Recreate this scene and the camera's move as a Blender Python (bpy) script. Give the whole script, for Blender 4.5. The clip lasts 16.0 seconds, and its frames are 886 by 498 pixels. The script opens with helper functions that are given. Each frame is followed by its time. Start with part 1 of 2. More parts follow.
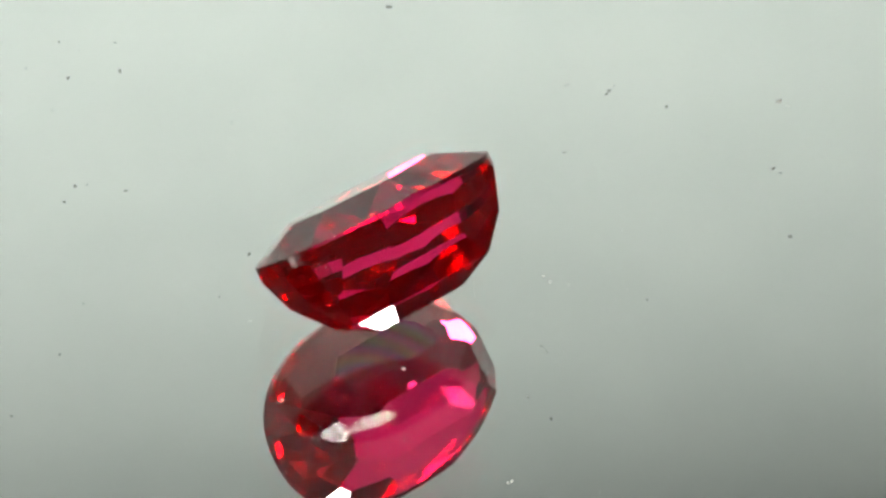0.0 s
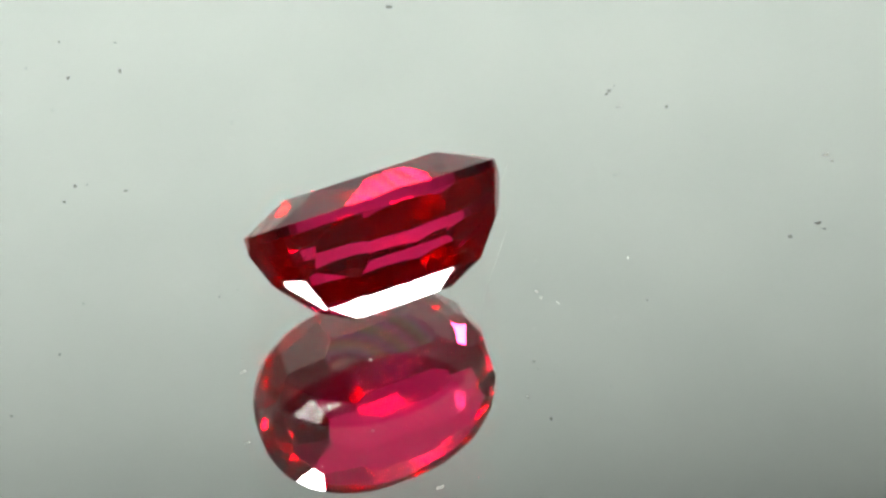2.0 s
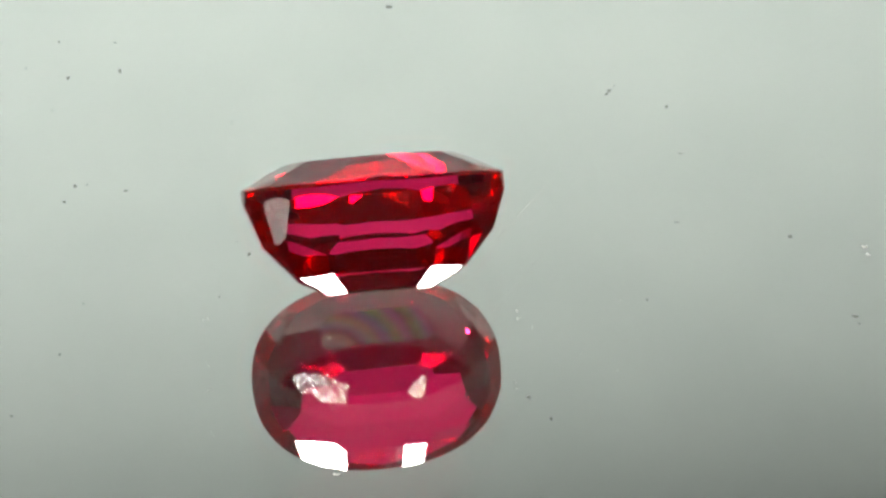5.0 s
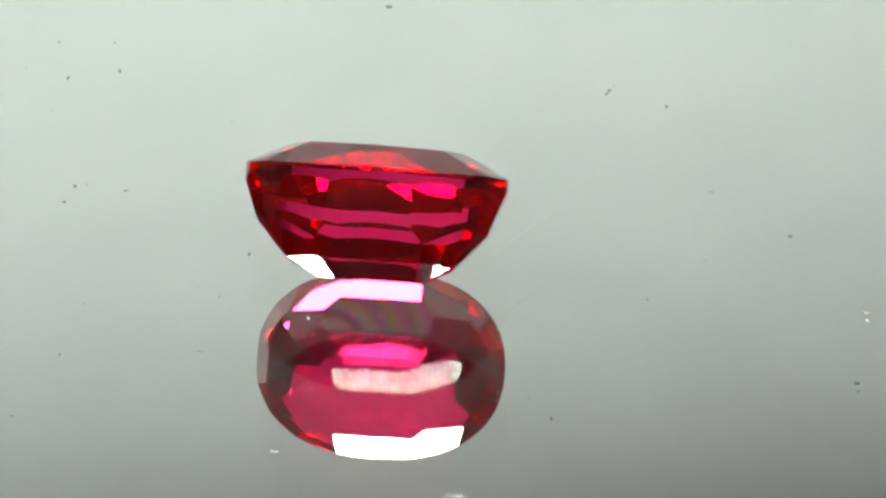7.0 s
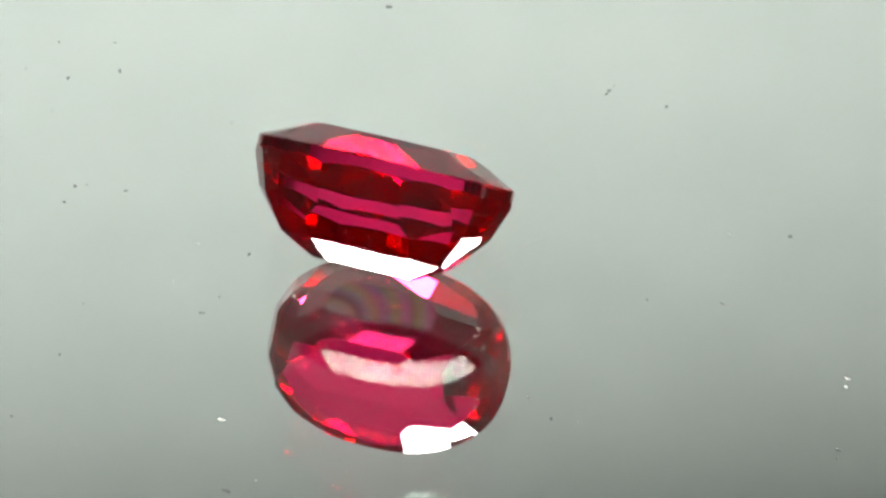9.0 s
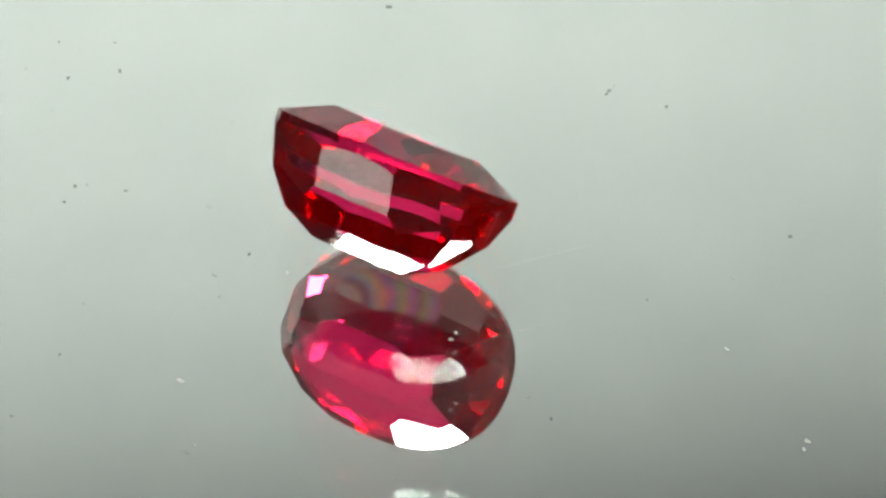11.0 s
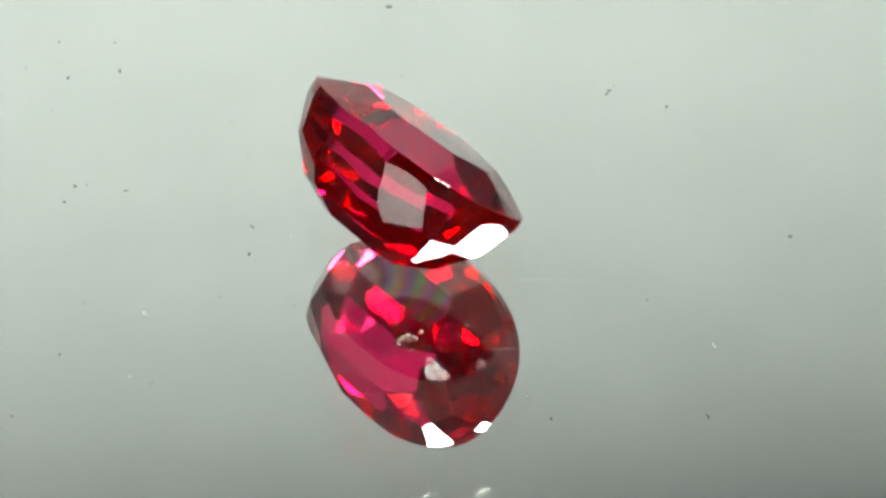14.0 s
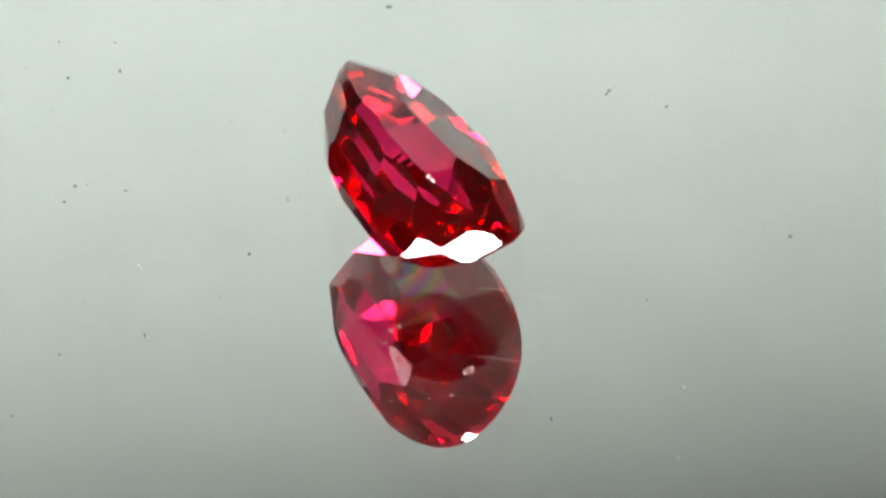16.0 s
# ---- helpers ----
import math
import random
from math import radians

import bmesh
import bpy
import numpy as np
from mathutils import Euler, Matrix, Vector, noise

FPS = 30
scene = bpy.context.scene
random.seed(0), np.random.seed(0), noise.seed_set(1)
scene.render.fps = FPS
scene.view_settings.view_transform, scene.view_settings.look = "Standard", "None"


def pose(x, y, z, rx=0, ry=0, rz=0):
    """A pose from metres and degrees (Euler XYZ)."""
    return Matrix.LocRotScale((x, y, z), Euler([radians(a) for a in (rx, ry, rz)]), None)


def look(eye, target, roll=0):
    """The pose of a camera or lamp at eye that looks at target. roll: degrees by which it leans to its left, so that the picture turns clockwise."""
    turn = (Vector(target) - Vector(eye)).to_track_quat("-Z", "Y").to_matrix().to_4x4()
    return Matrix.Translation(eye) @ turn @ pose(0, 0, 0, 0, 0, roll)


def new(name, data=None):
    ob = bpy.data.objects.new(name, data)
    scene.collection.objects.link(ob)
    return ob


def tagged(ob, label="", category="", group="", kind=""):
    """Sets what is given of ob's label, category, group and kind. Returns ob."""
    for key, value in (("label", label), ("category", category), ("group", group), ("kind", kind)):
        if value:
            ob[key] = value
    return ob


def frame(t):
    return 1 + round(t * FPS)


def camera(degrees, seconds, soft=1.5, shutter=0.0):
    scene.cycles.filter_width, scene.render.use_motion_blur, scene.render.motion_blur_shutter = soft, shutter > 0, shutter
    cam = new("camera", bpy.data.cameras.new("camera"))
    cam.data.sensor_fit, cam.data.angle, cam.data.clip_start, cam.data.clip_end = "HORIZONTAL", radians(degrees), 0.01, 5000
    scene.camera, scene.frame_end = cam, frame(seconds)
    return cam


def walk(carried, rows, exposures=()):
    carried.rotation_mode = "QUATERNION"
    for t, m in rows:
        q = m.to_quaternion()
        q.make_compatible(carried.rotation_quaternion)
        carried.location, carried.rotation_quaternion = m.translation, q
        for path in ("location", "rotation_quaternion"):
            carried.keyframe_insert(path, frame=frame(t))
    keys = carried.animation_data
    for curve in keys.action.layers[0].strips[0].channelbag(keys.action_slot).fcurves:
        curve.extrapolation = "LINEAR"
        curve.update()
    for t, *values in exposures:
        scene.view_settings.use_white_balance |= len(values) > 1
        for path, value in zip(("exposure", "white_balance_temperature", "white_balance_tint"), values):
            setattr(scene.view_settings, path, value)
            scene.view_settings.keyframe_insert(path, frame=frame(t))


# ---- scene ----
# A cut red gemstone on a slowly turning mirror plate, macro lens, light tent behind.
MM = 0.001
PITCH = radians(44.87)
REACH = 0.1067                       # from the lens to the middle of the plate
AXIS = Vector((-0.00017 * REACH, -0.00435 * REACH, 0.0))   # the turntable's axis
HALF = 0.03946 * REACH               # the gem's half-length
SPIN = 6.2465                         # degrees a second, clockwise from above

cam = camera(15.37, 16.0, soft=2.8)
EYE = (0, -math.cos(PITCH) * REACH, math.sin(PITCH) * REACH)
walk(cam, [(0, look(EYE, (0, 0, 0))), (16, look(EYE, (0, 0, 0)))], exposures=[(0, 0.0), (2.2, 0.0), (3, -0.1), (3.5, -0.14), (4.2, -0.1), (6.3, 0.0), (16, 0.0)])

# ---- light ----
LAMP_HEIGHT, LAMP_POWER = 0.45, 66.0
scene.cycles.max_bounces = 40
scene.cycles.transmission_bounces = 40
scene.cycles.glossy_bounces = 40
scene.cycles.transparent_max_bounces = 48
scene.cycles.sample_clamp_indirect = 0.0
world = bpy.data.worlds.new("dim_room")
scene.world = world
world.use_nodes = True
world.node_tree.nodes["Background"].inputs[0].default_value = (0.9, 1.0, 0.95, 1)
world.node_tree.nodes["Background"].inputs[1].default_value = 0.02


# ---- materials ----
def material(name):
    m = bpy.data.materials.new(name)
    m.use_nodes = True
    return m, m.node_tree.nodes, m.node_tree.links, m.node_tree.nodes["Principled BSDF"]


def put(bsdf, **values):
    for key, value in values.items():
        bsdf.inputs[key.replace("_", " ")].default_value = value


def noise_ramp(nodes, links, scale, low, high, detail=4.0, lo=0.35, hi=0.65):
    co = nodes.new("ShaderNodeTexCoord")
    tex = nodes.new("ShaderNodeTexNoise")
    tex.inputs["Scale"].default_value, tex.inputs["Detail"].default_value = scale, detail
    links.new(co.outputs["Object"], tex.inputs["Vector"])
    ramp = nodes.new("ShaderNodeValToRGB")
    ramp.color_ramp.elements[0].position, ramp.color_ramp.elements[1].position = lo, hi
    ramp.color_ramp.elements[0].color, ramp.color_ramp.elements[1].color = (*low, 1), (*high, 1)
    links.new(tex.outputs["Fac"], ramp.inputs[0])
    return tex, ramp


def make_gem_material():
    m, nodes, links, b = material("red_gem")
    put(b, Base_Color=(0.99, 0.47, 0.76, 1), Roughness=0.0, IOR=1.76, Transmission_Weight=1.0)
    return m


def make_film_material():
    """The gem's surface where it meets the glass; the thin air gap's coloured fringes are painted into its gloss."""
    m, nodes, links, b = material("red_gem_contact")
    put(b, Base_Color=(0.99, 0.47, 0.76, 1), Roughness=0.0, IOR=1.76, Transmission_Weight=1.0)

    def calc(operation, one, two):
        n = nodes.new("ShaderNodeMath")
        n.operation = operation
        links.new(one, n.inputs[0])
        n.inputs[1].default_value = two
        return n.outputs[0]

    co = nodes.new("ShaderNodeTexCoord")
    far = nodes.new("ShaderNodeVectorMath")
    far.operation = "DISTANCE"
    far.inputs[1].default_value = (-0.36 * HALF, 0.24 * HALF, -0.68 * HALF)
    links.new(co.outputs["Object"], far.inputs[0])
    span = nodes.new("ShaderNodeMapRange")             # an assumed gap in nanometres, widening from that point
    span.inputs["From Min"].default_value, span.inputs["From Max"].default_value = 0.1 * HALF, 0.85 * HALF
    span.inputs["To Min"].default_value, span.inputs["To Max"].default_value = 100.0, 1150.0
    links.new(far.outputs["Value"], span.inputs["Value"])
    # fringe colours worked out from the assumed gap and put into the gloss tint
    tint = nodes.new("ShaderNodeCombineColor")
    for k, wave in enumerate((620.0, 540.0, 455.0)):
        swing = calc("SINE", calc("MULTIPLY", span.outputs[0], 2 * math.pi / wave), 0.0)
        links.new(calc("POWER", calc("ABSOLUTE", swing, 0.0), 2.0), tint.inputs[k])
    gloss = nodes.new("ShaderNodeBsdfGlossy")
    gloss.inputs["Roughness"].default_value = 0.02
    links.new(tint.outputs[0], gloss.inputs["Color"])
    mix = nodes.new("ShaderNodeMixShader")
    mix.inputs[0].default_value = 0.20
    links.new(b.outputs[0], mix.inputs[1])
    links.new(gloss.outputs[0], mix.inputs[2])
    links.new(mix.outputs[0], nodes["Material Output"].inputs["Surface"])
    return m


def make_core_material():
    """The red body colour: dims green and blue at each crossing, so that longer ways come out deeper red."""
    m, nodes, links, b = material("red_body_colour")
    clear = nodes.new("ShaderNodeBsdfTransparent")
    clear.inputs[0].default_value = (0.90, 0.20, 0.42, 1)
    haze = nodes.new("ShaderNodeBsdfTranslucent")      # a little red scatter, added to lift the stone's dark parts
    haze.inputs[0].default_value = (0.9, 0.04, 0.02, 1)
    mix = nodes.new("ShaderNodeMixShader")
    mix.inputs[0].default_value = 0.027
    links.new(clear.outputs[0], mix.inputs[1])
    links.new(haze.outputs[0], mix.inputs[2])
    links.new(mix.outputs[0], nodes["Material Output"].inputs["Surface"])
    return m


def make_glass_material():
    m, nodes, links, b = material("float_glass")
    put(b, Base_Color=(0.985, 1.0, 0.99, 1), Roughness=0.0, IOR=1.52, Transmission_Weight=1.0)
    return m


def make_silver_material():
    m, nodes, links, b = material("silvering")
    put(b, Base_Color=(0.93, 0.95, 0.93, 1), Roughness=0.0, Metallic=1.0)
    return m


def make_plain(name, low, high, scale, rough, metallic=0.0):
    m, nodes, links, b = material(name)
    tex, ramp = noise_ramp(nodes, links, scale, low, high)
    links.new(ramp.outputs[0], b.inputs["Base Color"])
    put(b, Roughness=rough, Metallic=metallic)
    bump = nodes.new("ShaderNodeBump")
    bump.inputs["Strength"].default_value, bump.inputs["Distance"].default_value = 0.15, 0.0005
    links.new(tex.outputs["Fac"], bump.inputs["Height"])
    links.new(bump.outputs[0], b.inputs["Normal"])
    return m


def make_glow(name, colour, strength):
    m, nodes, links, b = material(name)
    put(b, Base_Color=(0.8, 0.8, 0.8, 1), Emission_Color=(*colour, 1), Emission_Strength=strength)
    return m


GEM = make_gem_material()
GEM_CONTACT = make_film_material()
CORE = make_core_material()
GLASS = make_glass_material()
SILVER = make_silver_material()
BLACK = make_plain("black_paint", (0.015, 0.015, 0.016), (0.03, 0.03, 0.03), 60, 0.5)
PAPER = make_plain("grey_paper", (0.386, 0.425, 0.416), (0.408, 0.447, 0.438), 40, 0.9)
TABLE = make_plain("grey_cloth", (0.21, 0.21, 0.21), (0.27, 0.27, 0.27), 300, 0.9)
CLOTH = make_plain("black_cloth", (0.02, 0.02, 0.02), (0.04, 0.04, 0.04), 300, 0.9)
DUST = make_plain("pale_dust", (0.13, 0.139, 0.126), (0.25, 0.26, 0.24), 4000, 0.8)
SCRATCH = make_plain("pale_scratch", (0.22, 0.22, 0.21), (0.32, 0.32, 0.3), 4000, 0.8)
GRIME = make_plain("dark_speck", (0.13, 0.143, 0.136), (0.20, 0.216, 0.207), 400, 0.9)
LED = make_glow("led_diffuser", (1.0, 0.98, 0.92), LAMP_POWER)
DIM_GLOW = make_glow("dim_glow", (1.0, 0.98, 0.92), 1.7)


# ---- mesh helpers ----
def mesh_of(name, bm, mat):
    me = bpy.data.meshes.new(name)
    bm.to_mesh(me)
    bm.free()
    me.materials.append(mat)
    return me


def part(name, bm, mat, parent, label=""):
    ob = new(name, mesh_of(name, bm, mat))
    ob.parent = parent
    return tagged(ob, label)


def box(x0, y0, z0, x1, y1, z1, bevel=0.0):
    bm = bmesh.new()
    bmesh.ops.create_cube(bm, size=1.0)
    for v in bm.verts:
        v.co = Vector((x1 if v.co.x > 0 else x0, y1 if v.co.y > 0 else y0, z1 if v.co.z > 0 else z0))
    if bevel:
        bmesh.ops.bevel(bm, geom=bm.edges[:], offset=bevel, segments=2, profile=0.5, affect="EDGES")
    return bm


def disc(radius, z0, z1, segments=96, bevel=0.0):
    bm = bmesh.new()
    bmesh.ops.create_cone(bm, cap_ends=True, segments=segments, radius1=radius, radius2=radius, depth=z1 - z0)
    bmesh.ops.translate(bm, verts=bm.verts[:], vec=(0, 0, (z0 + z1) / 2))
    if bevel:
        rim = [e for e in bm.edges if abs(e.verts[0].co.z - e.verts[1].co.z) < 1e-7]
        bmesh.ops.bevel(bm, geom=rim, offset=bevel, segments=2, profile=0.5, affect="EDGES")
    return bm


# ---- the gemstone ----
# Half-length 1. Each pavilion level: its height and the corners of a quarter (along, across); the keel is cut flat below the last.
OVAL = 0.7484
POWER = 2.30
Z1, Z2, Z3 = -0.405, -0.655, -0.800
LEVEL_1 = [(0.32, 0.555), (0.545, 0.468), (0.785, 0.355), (0.872, 0.10)]
LEVEL_2 = [(0.36, 0.340), (0.637, 0.200), (0.650, 0.043)]
LEVEL_3 = [(0.20, 0.110), (0.39, 0.050)]
STEPS = [(0, 20, 39, 62, 90), (0, 29, 68, 90), (0, 25, 72)]    # degrees from the long side, row by row
FAR = (1.0, 0.953, 0.80, 0.80)       # the side it lies on is cut a little deeper
CROWN = 0.210
TABLE_SIZE = 0.57


def oval_reach(a, b, azimuth):
    """How far an oval of these half-axes reaches along an azimuth."""
    q = POWER / (POWER - 1)
    return (abs(a * math.cos(azimuth)) ** q + abs(b * math.sin(azimuth)) ** q) ** (1 / q)


def slanted(r0, z0, r1, z1, azimuth):
    """The plane that reaches r0 at height z0 and r1 at z1 along an azimuth: a point and the outward normal."""
    u = Vector((math.cos(azimuth), math.sin(azimuth), 0))
    normal = u * abs(z1 - z0) + Vector((0, 0, (r0 - r1) * (1 if z1 > z0 else -1)))
    return u * r0 + Vector((0, 0, z0)), normal.normalized()


def facet(lower, upper, azimuth):
    """The plane through two ovals (half-length, half-width, height) at an azimuth."""
    (a0, b0, z0), (a1, b1, z1) = lower, upper
    return slanted(oval_reach(a0, b0, azimuth), z0, oval_reach(a1, b1, azimuth), z1, azimuth)


def around(first):
    """Azimuths of the first quarter, mirrored to the other three."""
    found = set()
    for d in first:
        found |= {d % 360, (180 - d) % 360, (180 + d) % 360, (-d) % 360}
    return [radians(d) for d in sorted(found)]


def level_reach(level, azimuth):
    """The height of a level and how far it reaches along an azimuth."""
    x, y = abs(math.cos(azimuth)), abs(math.sin(azimuth))
    if level == 0:
        return oval_reach(1.0, OVAL, azimuth), -0.055
    deep = FAR[level] if math.sin(azimuth) > 0 else 1.0
    corners = (LEVEL_1, LEVEL_2, LEVEL_3)[level - 1]
    return max(a * x + b * deep * y for a, b in corners), (Z1, Z2, Z3)[level - 1]


def gem_planes():
    planes = [(Vector((0, 0, CROWN)), Vector((0, 0, 1))), (Vector((0, 0, Z3)), Vector((0, 0, -1)))]
    for i in range(72):
        az = radians(5 * i + 2.5)
        u = Vector((math.cos(az), math.sin(az), 0))
        planes.append((u * oval_reach(1, OVAL, az), u))
    for row, steps in enumerate(STEPS):
        for az in around([90 - d for d in steps]):
            planes.append(slanted(*level_reach(row, az), *level_reach(row + 1, az), az))
    rim, t = (1.0, OVAL, 0.03), TABLE_SIZE
    mid = (0.5 + 0.5 * t, (0.5 + 0.5 * t) * OVAL, 0.03 + 0.62 * (CROWN - 0.03))
    for az in around((67.5, 22.5)):      # kites
        planes.append(facet(rim, (t * 1.04, t * OVAL * 1.04, CROWN), az))
    for az in around((81, 54, 36, 9)):   # upper girdle facets
        planes.append(facet(rim, mid, az))
    for az in around((45, 0)):           # star facets
        planes.append(facet((0.86, 0.86 * OVAL, CROWN - 0.051), (t * 1.08, t * OVAL * 1.08, CROWN), az))
    return planes


def gem_mesh(size=1.0):
    bm = bmesh.new()
    bmesh.ops.create_cube(bm, size=4.0)
    for co, no in gem_planes():
        cut = bmesh.ops.bisect_plane(bm, geom=bm.verts[:] + bm.edges[:] + bm.faces[:], dist=1e-5, plane_co=co, plane_no=no, clear_outer=True)
        rim = [e for e in cut["geom_cut"] if isinstance(e, bmesh.types.BMEdge) and e.is_boundary]
        if len(rim) > 2:
            bmesh.ops.contextual_create(bm, geom=rim)
    bmesh.ops.recalc_face_normals(bm, faces=bm.faces[:])
    bmesh.ops.scale(bm, verts=bm.verts[:], vec=(HALF * size, HALF * size, HALF * size))
    return bm


def gem_dust(me):
    """Tiny grains spread over the facets."""
    rng = random.Random(21)
    faces = [p for p in me.polygons if p.material_index == 0]
    weights = [p.area for p in faces]
    bm = bmesh.new()
    for k in range(170):
        p = rng.choices(faces, weights)[0]
        around_it = [me.vertices[i].co for i in p.vertices]
        share = [rng.random() ** 2 + 0.02 for v in around_it]
        at = sum((v * w for v, w in zip(around_it, share)), Vector()) / sum(share)
        size = (0.008 + 0.012 * rng.random() ** 2) * MM
        for v in bmesh.ops.create_icosphere(bm, subdivisions=1, radius=size)["verts"]:
            v.co = v.co * rng.uniform(0.6, 1.1) + at
    return bm


def build_gem():
    ob = new("gemstone", mesh_of("gemstone", gem_mesh(), GEM))
    turn = pose(0, 0, 0, 0, 0, 39.08) @ pose(0, 0, 0, -45.76) @ pose(0, 0, 0, 0, 0.89)
    low = min((turn @ v.co).z for v in ob.data.vertices)
    at = Matrix.Translation((-0.02063 * REACH, -0.01108 * REACH, -low + 0.004 * MM)) @ turn
    ob.matrix_basis = at
    ob.data.materials.append(GEM_CONTACT)
    for p in ob.data.polygons:
        if (turn.to_3x3() @ p.normal).z < -0.9995 and p.area > 0.02 * HALF ** 2:
            p.material_index = 1
    fine_bevel = ob.modifiers.new("girdle_bevel", "BEVEL")      # hair-fine bevel shaped along the girdle to catch a bright line
    fine_bevel.width, fine_bevel.segments, fine_bevel.limit_method, fine_bevel.angle_limit = 0.015 * MM, 1, "ANGLE", math.radians(48)
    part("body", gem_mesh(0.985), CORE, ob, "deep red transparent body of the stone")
    part("dust_specks", gem_dust(ob.data), DUST, ob, "tiny pale dust specks on the facets")
    tagged(ob, "oval faceted transparent red gemstone lying tilted on the mirror", "gemstone")
    return ob, at


# ---- the mirror plate ----
def build_mirror():
    root = new("mirror_plate")
    root.location = AXIS
    part("glass_sheet", disc(60 * MM, -3.02 * MM, 0.0, 128, 0.3 * MM), GLASS, root, "clear float glass sheet")
    part("silvering", disc(59.5 * MM, -3.3 * MM, -3.0 * MM, 128), SILVER, root, "silver mirror coating")
    tagged(root, "round glass mirror plate with dust and fine scratches", "mirror")
    return root


def build_turntable():
    ob = new("turntable", mesh_of("turntable", disc(55 * MM, -18 * MM, -3.3 * MM, 96, 1 * MM), BLACK))
    ob.location = AXIS
    return tagged(ob, "black round turntable under the mirror plate", "turntable")


# ---- the light box ----
def build_tabletop():
    ob = new("tabletop", mesh_of("tabletop", box(-1.2, -1.2, -0.058, 1.2, 1.2, -0.018), TABLE))
    return tagged(ob, "grey cloth-covered tabletop", "table", kind="structure")


BACK = 0.36                          # the backdrop's distance behind the plate
BACK_TURN = 7.0                      # degrees


def build_backdrop():
    bm = bmesh.new()
    n, w, h = 24, 0.62, 0.47
    rows = []
    for side in (0.0, 0.002):
        rows.append([[bm.verts.new((-w / 2 + w * i / n, side, -0.018 + h * j / n)) for i in range(n + 1)] for j in range(n + 1)])
    for j in range(n):
        for i in range(n):
            for g in rows:
                bm.faces.new((g[j][i], g[j][i + 1], g[j + 1][i + 1], g[j + 1][i]))
    for k in range(n):
        a, b = rows
        for p, q in (((0, k), (0, k + 1)), ((n, k), (n, k + 1)), ((k, 0), (k + 1, 0)), ((k, n), (k + 1, n))):
            bm.faces.new((a[p[0]][p[1]], a[q[0]][q[1]], b[q[0]][q[1]], b[p[0]][p[1]]))
    bmesh.ops.recalc_face_normals(bm, faces=bm.faces[:])
    ob = new("backdrop", mesh_of("backdrop", bm, PAPER))
    ob.matrix_basis = pose(0, BACK, 0, 0, 0, BACK_TURN)
    return tagged(ob, "plain grey paper backdrop standing on the table", "backdrop", kind="structure")


def build_shell():
    """Unseen cloth walls and ceiling, added to close the light box; mostly black to darken reflections."""
    for name, b in (("wall_left", (-0.61, -0.6, -0.018, -0.6, 0.6, 0.48)), ("wall_right", (0.6, -0.6, -0.018, 0.61, 0.6, 0.48)),
                    ("wall_back", (-0.6, 0.59, -0.018, 0.6, 0.6, 0.48)), ("wall_front", (-0.6, -0.6, -0.018, 0.6, -0.59, 0.48)),
                    ("ceiling", (-0.61, -0.6, 0.48, 0.61, 0.6, 0.49))):
        dark = name != "wall_back"
        tagged(new(name, mesh_of(name, box(*b), CLOTH if dark else TABLE)),
               "%s cloth panel of the light box" % ("plain black" if dark else "plain grey"), "panel", kind="structure")


def build_lamp(m, w, h, glow):
    """A flat panel that shines along its own -z."""
    root = new("panel_lamp")
    root.matrix_basis = m
    part("housing", box(-w / 2 - 0.002, -h / 2 - 0.002, 0.001, w / 2 + 0.002, h / 2 + 0.002, 0.03, 0.002), BLACK, root)
    part("diffuser", box(-w / 2, -h / 2, -0.003, w / 2, h / 2, 0.0015, 0.0005), glow, root, "glowing white diffuser")
    if glow is not LED:                # the low dim panel gets an added foot on the table
        foot = -m.translation.z - 0.018
        part("stand", box(foot, -0.006, 0.008, -w / 2, 0.006, 0.02, 0.001), BLACK, root)
        part("base_plate", box(foot, -0.04, -0.02, foot + 0.005, 0.04, 0.05, 0.001), BLACK, root)
    label = "flat black panel lamp under the ceiling, glowing white" if glow is LED else "small dim glowing panel on a stand, added for the pale patches on the facets"
    return tagged(root, label, "lamp", group="lamps of the light box")


# ---- dust ----
def fleck(bm, at, size, flat, rng, out=(0, 0, 1)):
    """A small crumpled grain at a place."""
    made = bmesh.ops.create_icosphere(bm, subdivisions=1, radius=1.0)["verts"]
    turn = Euler((0, 0, rng.uniform(0, 6.28))).to_matrix()
    stretch = rng.uniform(0.5, 1.0)
    for v in made:
        p = v.co * rng.uniform(0.6, 1.15)
        p = turn @ Vector((p.x, p.y * stretch, p.z * flat))
        v.co = Vector(at) + p * size


# (millimetres from the axis at rest, half-size in millimetres)
GRAINS = [(3.28, -0.80, 0.11), (3.88, -1.34, 0.05), (-1.26, -4.88, 0.09), (-5.00, -6.25, 0.12), (-6.16, -2.82, 0.09), (5.89, -1.36, 0.07), (6.01,
    -7.52, 0.05), (2.08, -9.58, 0.10), (5.84, 1.34, 0.06), (11.38, 7.57, 0.14), (3.39, -1.10, 0.13), (4.10, -1.17, 0.09), (3.03, 0.68, 0.05), (4.28, 8.30, 0.14), (4.72,
    2.24, 0.05), (7.04, 6.19, 0.05), (4.75, -9.94, 0.09), (3.36, 0.34, 0.04), (1.98, -9.64, 0.09), (-3.96, -7.76, 0.06), (3.99, -1.11, 0.05), (5.42,
    4.60, 0.06), (3.07, -0.57, 0.04), (11.69, 7.32, 0.10), (6.61, -1.27, 0.05), (2.00, -9.58, 0.09), (-3.82, -7.85, 0.05), (7.06, 6.02, 0.04), (2.94,
    0.59, 0.05), (11.49, 3.44, 0.05), (4.47, -5.64, 0.04)]


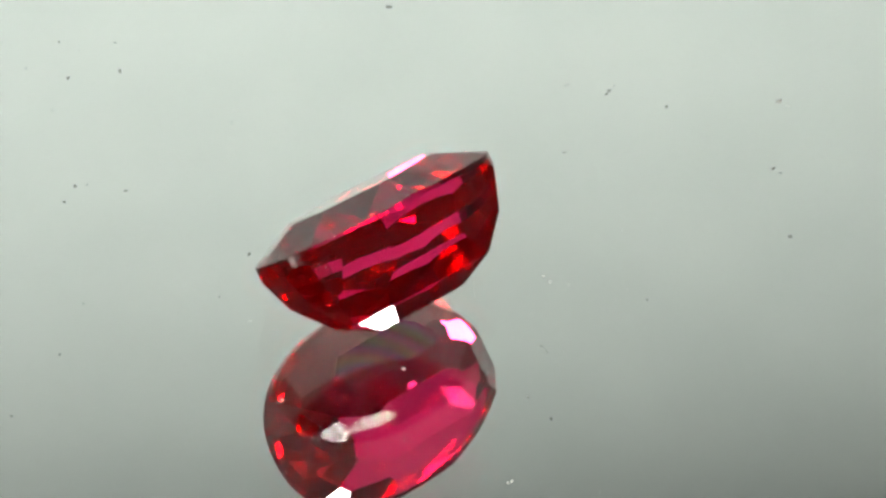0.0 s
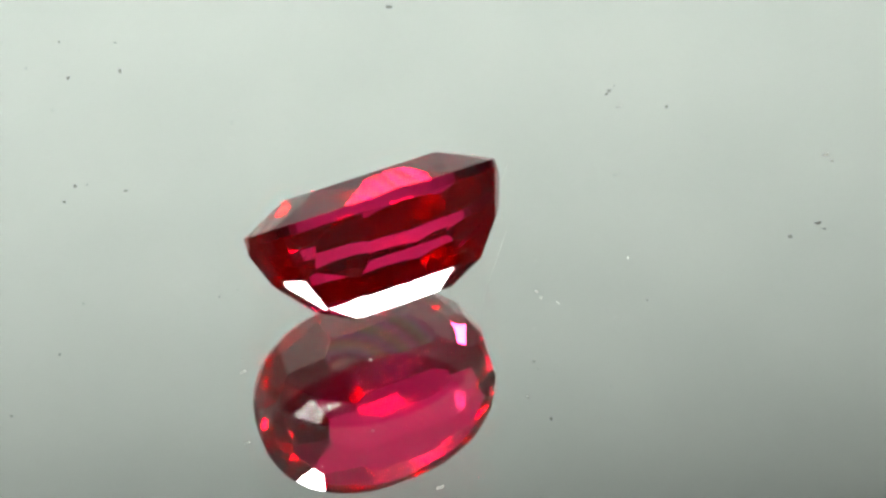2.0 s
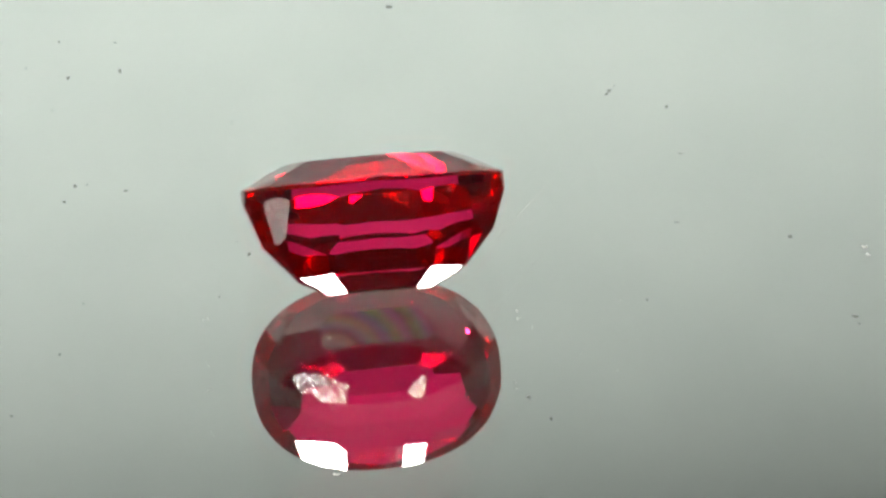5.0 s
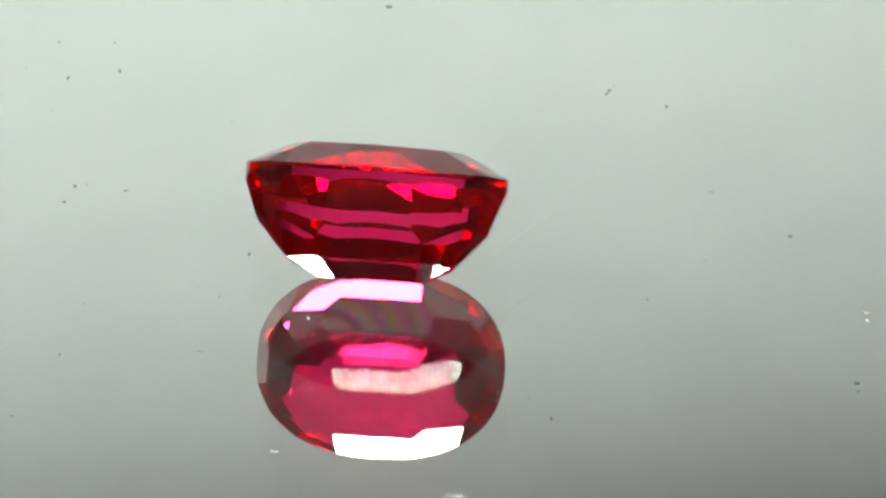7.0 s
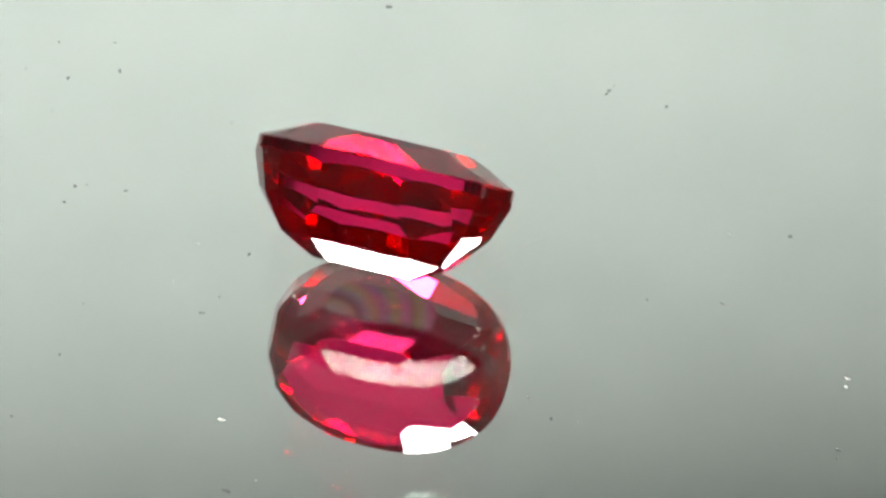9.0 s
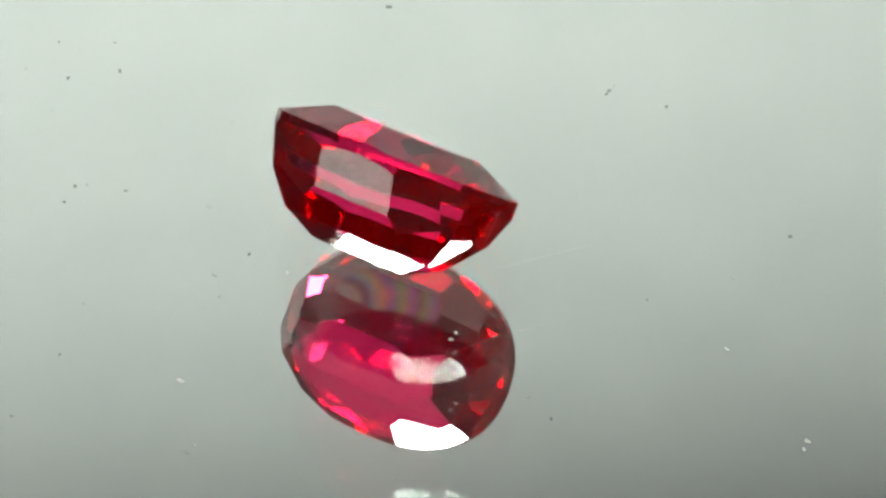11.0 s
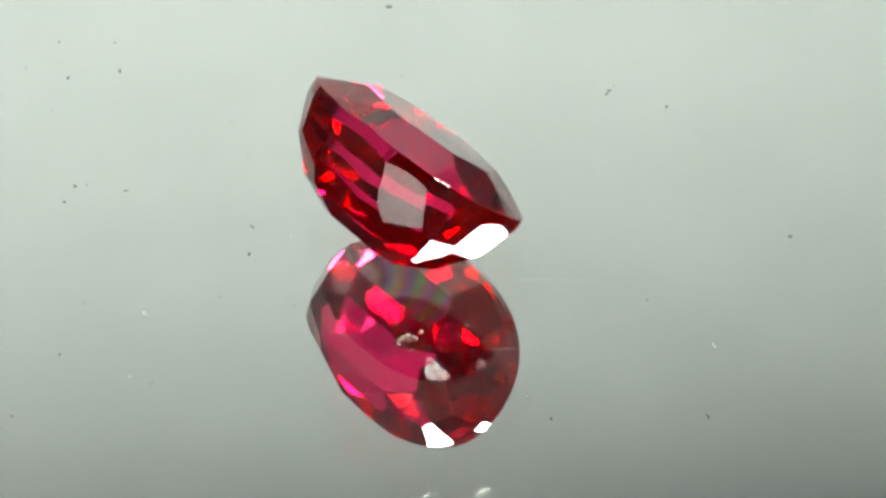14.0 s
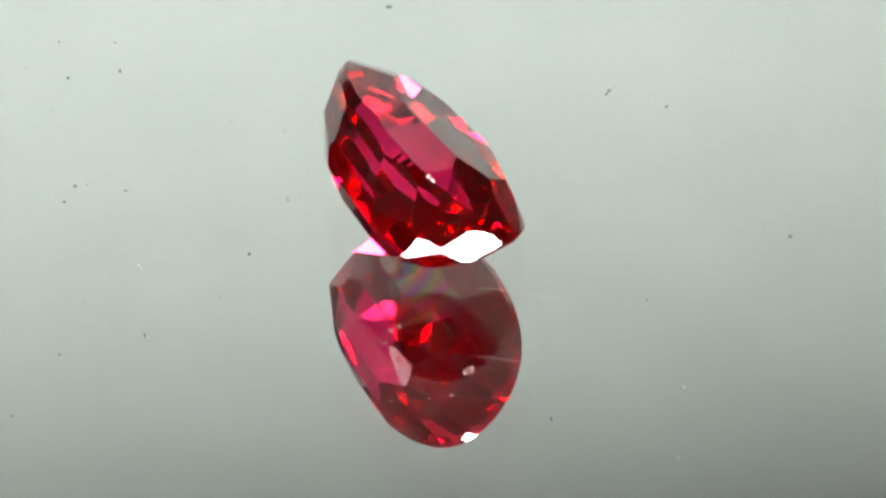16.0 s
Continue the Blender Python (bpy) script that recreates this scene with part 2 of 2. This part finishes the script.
def build_dust():
    rng = random.Random(4)
    bm = bmesh.new()
    for x, y, r in GRAINS:
        for k in range(3):
            fleck(bm, (x * MM + rng.gauss(0, 0.45 * r) * MM, y * MM + rng.gauss(0, 0.35 * r) * MM, 0.3 * r * MM), r * MM * rng.uniform(0.2, 0.55), 0.4, rng)
    for k in range(420):
        a, d = rng.uniform(0, 2 * math.pi), 30 * math.sqrt(rng.random())
        r = 0.006 + 0.012 * rng.random() ** 3
        fleck(bm, (d * math.cos(a) * MM, d * math.sin(a) * MM, 0.3 * r * MM), r * MM, 0.5, rng)
    ob = new("dust", mesh_of("dust", bm, DUST))
    ob.location = AXIS
    return tagged(ob, "pale dust grains lying on the mirror glass", "dust", kind="stuff")


def build_scratch(points, r):
    """A thin curved thread lying on the glass, standing in for a scratch."""
    curve = bpy.data.curves.new("lint", "CURVE")
    curve.dimensions, curve.bevel_depth, curve.bevel_resolution = "3D", r * MM, 1
    line = curve.splines.new("POLY")
    line.points.add(len(points) - 1)
    for p, (x, y) in zip(line.points, points):
        p.co = (x * MM, y * MM, r * MM, 1)
    curve.materials.append(SCRATCH)
    ob = new("scratch_line", curve)
    ob.location = AXIS
    return tagged(ob, "hair-thin pale thread on the mirror glass, standing in for a scratch", "lint")


# Dark specks put on the backdrop in place of camera dust (across, up in metres on the backdrop, half-size in
# millimetres)
SPOTS = [(-0.0660, 0.3050, 0.30), (-0.0569, 0.3043, 0.30), (-0.0669, 0.2968, 0.20), (-0.0731, 0.3021, 0.22), (-0.0710, 0.3060, 0.16), (-0.0694,
    0.3125, 0.22), (-0.0668, 0.3311, 0.31), (-0.0579, 0.3333, 0.27), (-0.0691, 0.3348, 0.27), (-0.0677, 0.3614, 0.23), (-0.0731, 0.3744, 0.24),
    (-0.0837, 0.3902, 0.24), (-0.0423, 0.3626, 0.28), (-0.0363, 0.3520, 0.38), (-0.0380, 0.3189, 0.20), (0.0296, 0.3195, 0.27), (0.0303, 0.3187,
    0.31), (0.0310, 0.3177, 0.20), (0.0408, 0.3238, 0.29), (0.0664, 0.3599, 0.37), (0.0614, 0.3159, 0.18), (-0.0141, 0.3130, 0.20), (-0.0097, 0.2948,
    0.30), (-0.0092, 0.2949, 0.24), (-0.0073, 0.3110, 0.18), (0.0168, 0.3982, 0.22), (0.0216, 0.4052, 0.29), (-0.0637, 0.3256, 0.16), (-0.0646,
    0.3310, 0.20), (-0.0355, 0.3247, 0.16), (-0.0574, 0.3125, 0.16), (-0.0667, 0.3076, 0.15), (-0.0636, 0.2990, 0.15), (-0.0573, 0.2979, 0.18),
    (-0.0746, 0.3349, 0.16), (0.0203, 0.3984, 0.16), (0.0395, 0.3736, 0.22)]


def build_spots(back):
    rng = random.Random(9)
    bm = bmesh.new()
    for x, z, r in SPOTS:
        for k in range(3):
            fleck(bm, (x + rng.gauss(0, 0.3 * r) * MM, -0.1 * MM, z + rng.gauss(0, 0.3 * r) * MM), 1.42 * r * MM * rng.uniform(0.65, 1.0), 1.0, rng)
    ob = new("dark_specks", mesh_of("dark_specks", bm, GRIME))
    ob.matrix_basis = back.matrix_basis
    return tagged(ob, "small dark specks on the grey backdrop, standing in for camera dust", "specks", kind="stuff")


gem, gem_rest = build_gem()
mirror = build_mirror()
dust = build_dust()
scratch_lines = [build_scratch([(1.08, 1.35), (1.05, 1.96), (1.07, 2.68), (1.11, 3.63), (1.16, 4.88)], 0.006)]
build_turntable()
build_tabletop()
backdrop = build_backdrop()
build_spots(backdrop)
build_shell()
build_lamp(pose(0.1525, -0.0665, LAMP_HEIGHT, 0, 0, 19.8), 0.207, 0.112, LED)
build_lamp(pose(-0.1125, -0.0800, LAMP_HEIGHT, 0, 0, -17.0), 0.283, 0.105, LED)
# unseen dim panel, added so that the facets mirror something pale
build_lamp(pose(-0.463, -0.312, 0.116, 0, -90, 34.0), 0.066, 0.165, DIM_GLOW)


def motions():
    on_axis = Matrix.Translation(AXIS)
    for ob, rest in ((gem, gem_rest), (mirror, on_axis), (dust, on_axis), *((f, on_axis) for f in scratch_lines)):
        rows = []
        for k in range(33):
            t = 0.5 * k
            turn = on_axis @ pose(0, 0, 0, 0, 0, -SPIN * t) @ Matrix.Translation(-AXIS)
            rows.append((t, turn @ rest))
        walk(ob, rows)


motions()
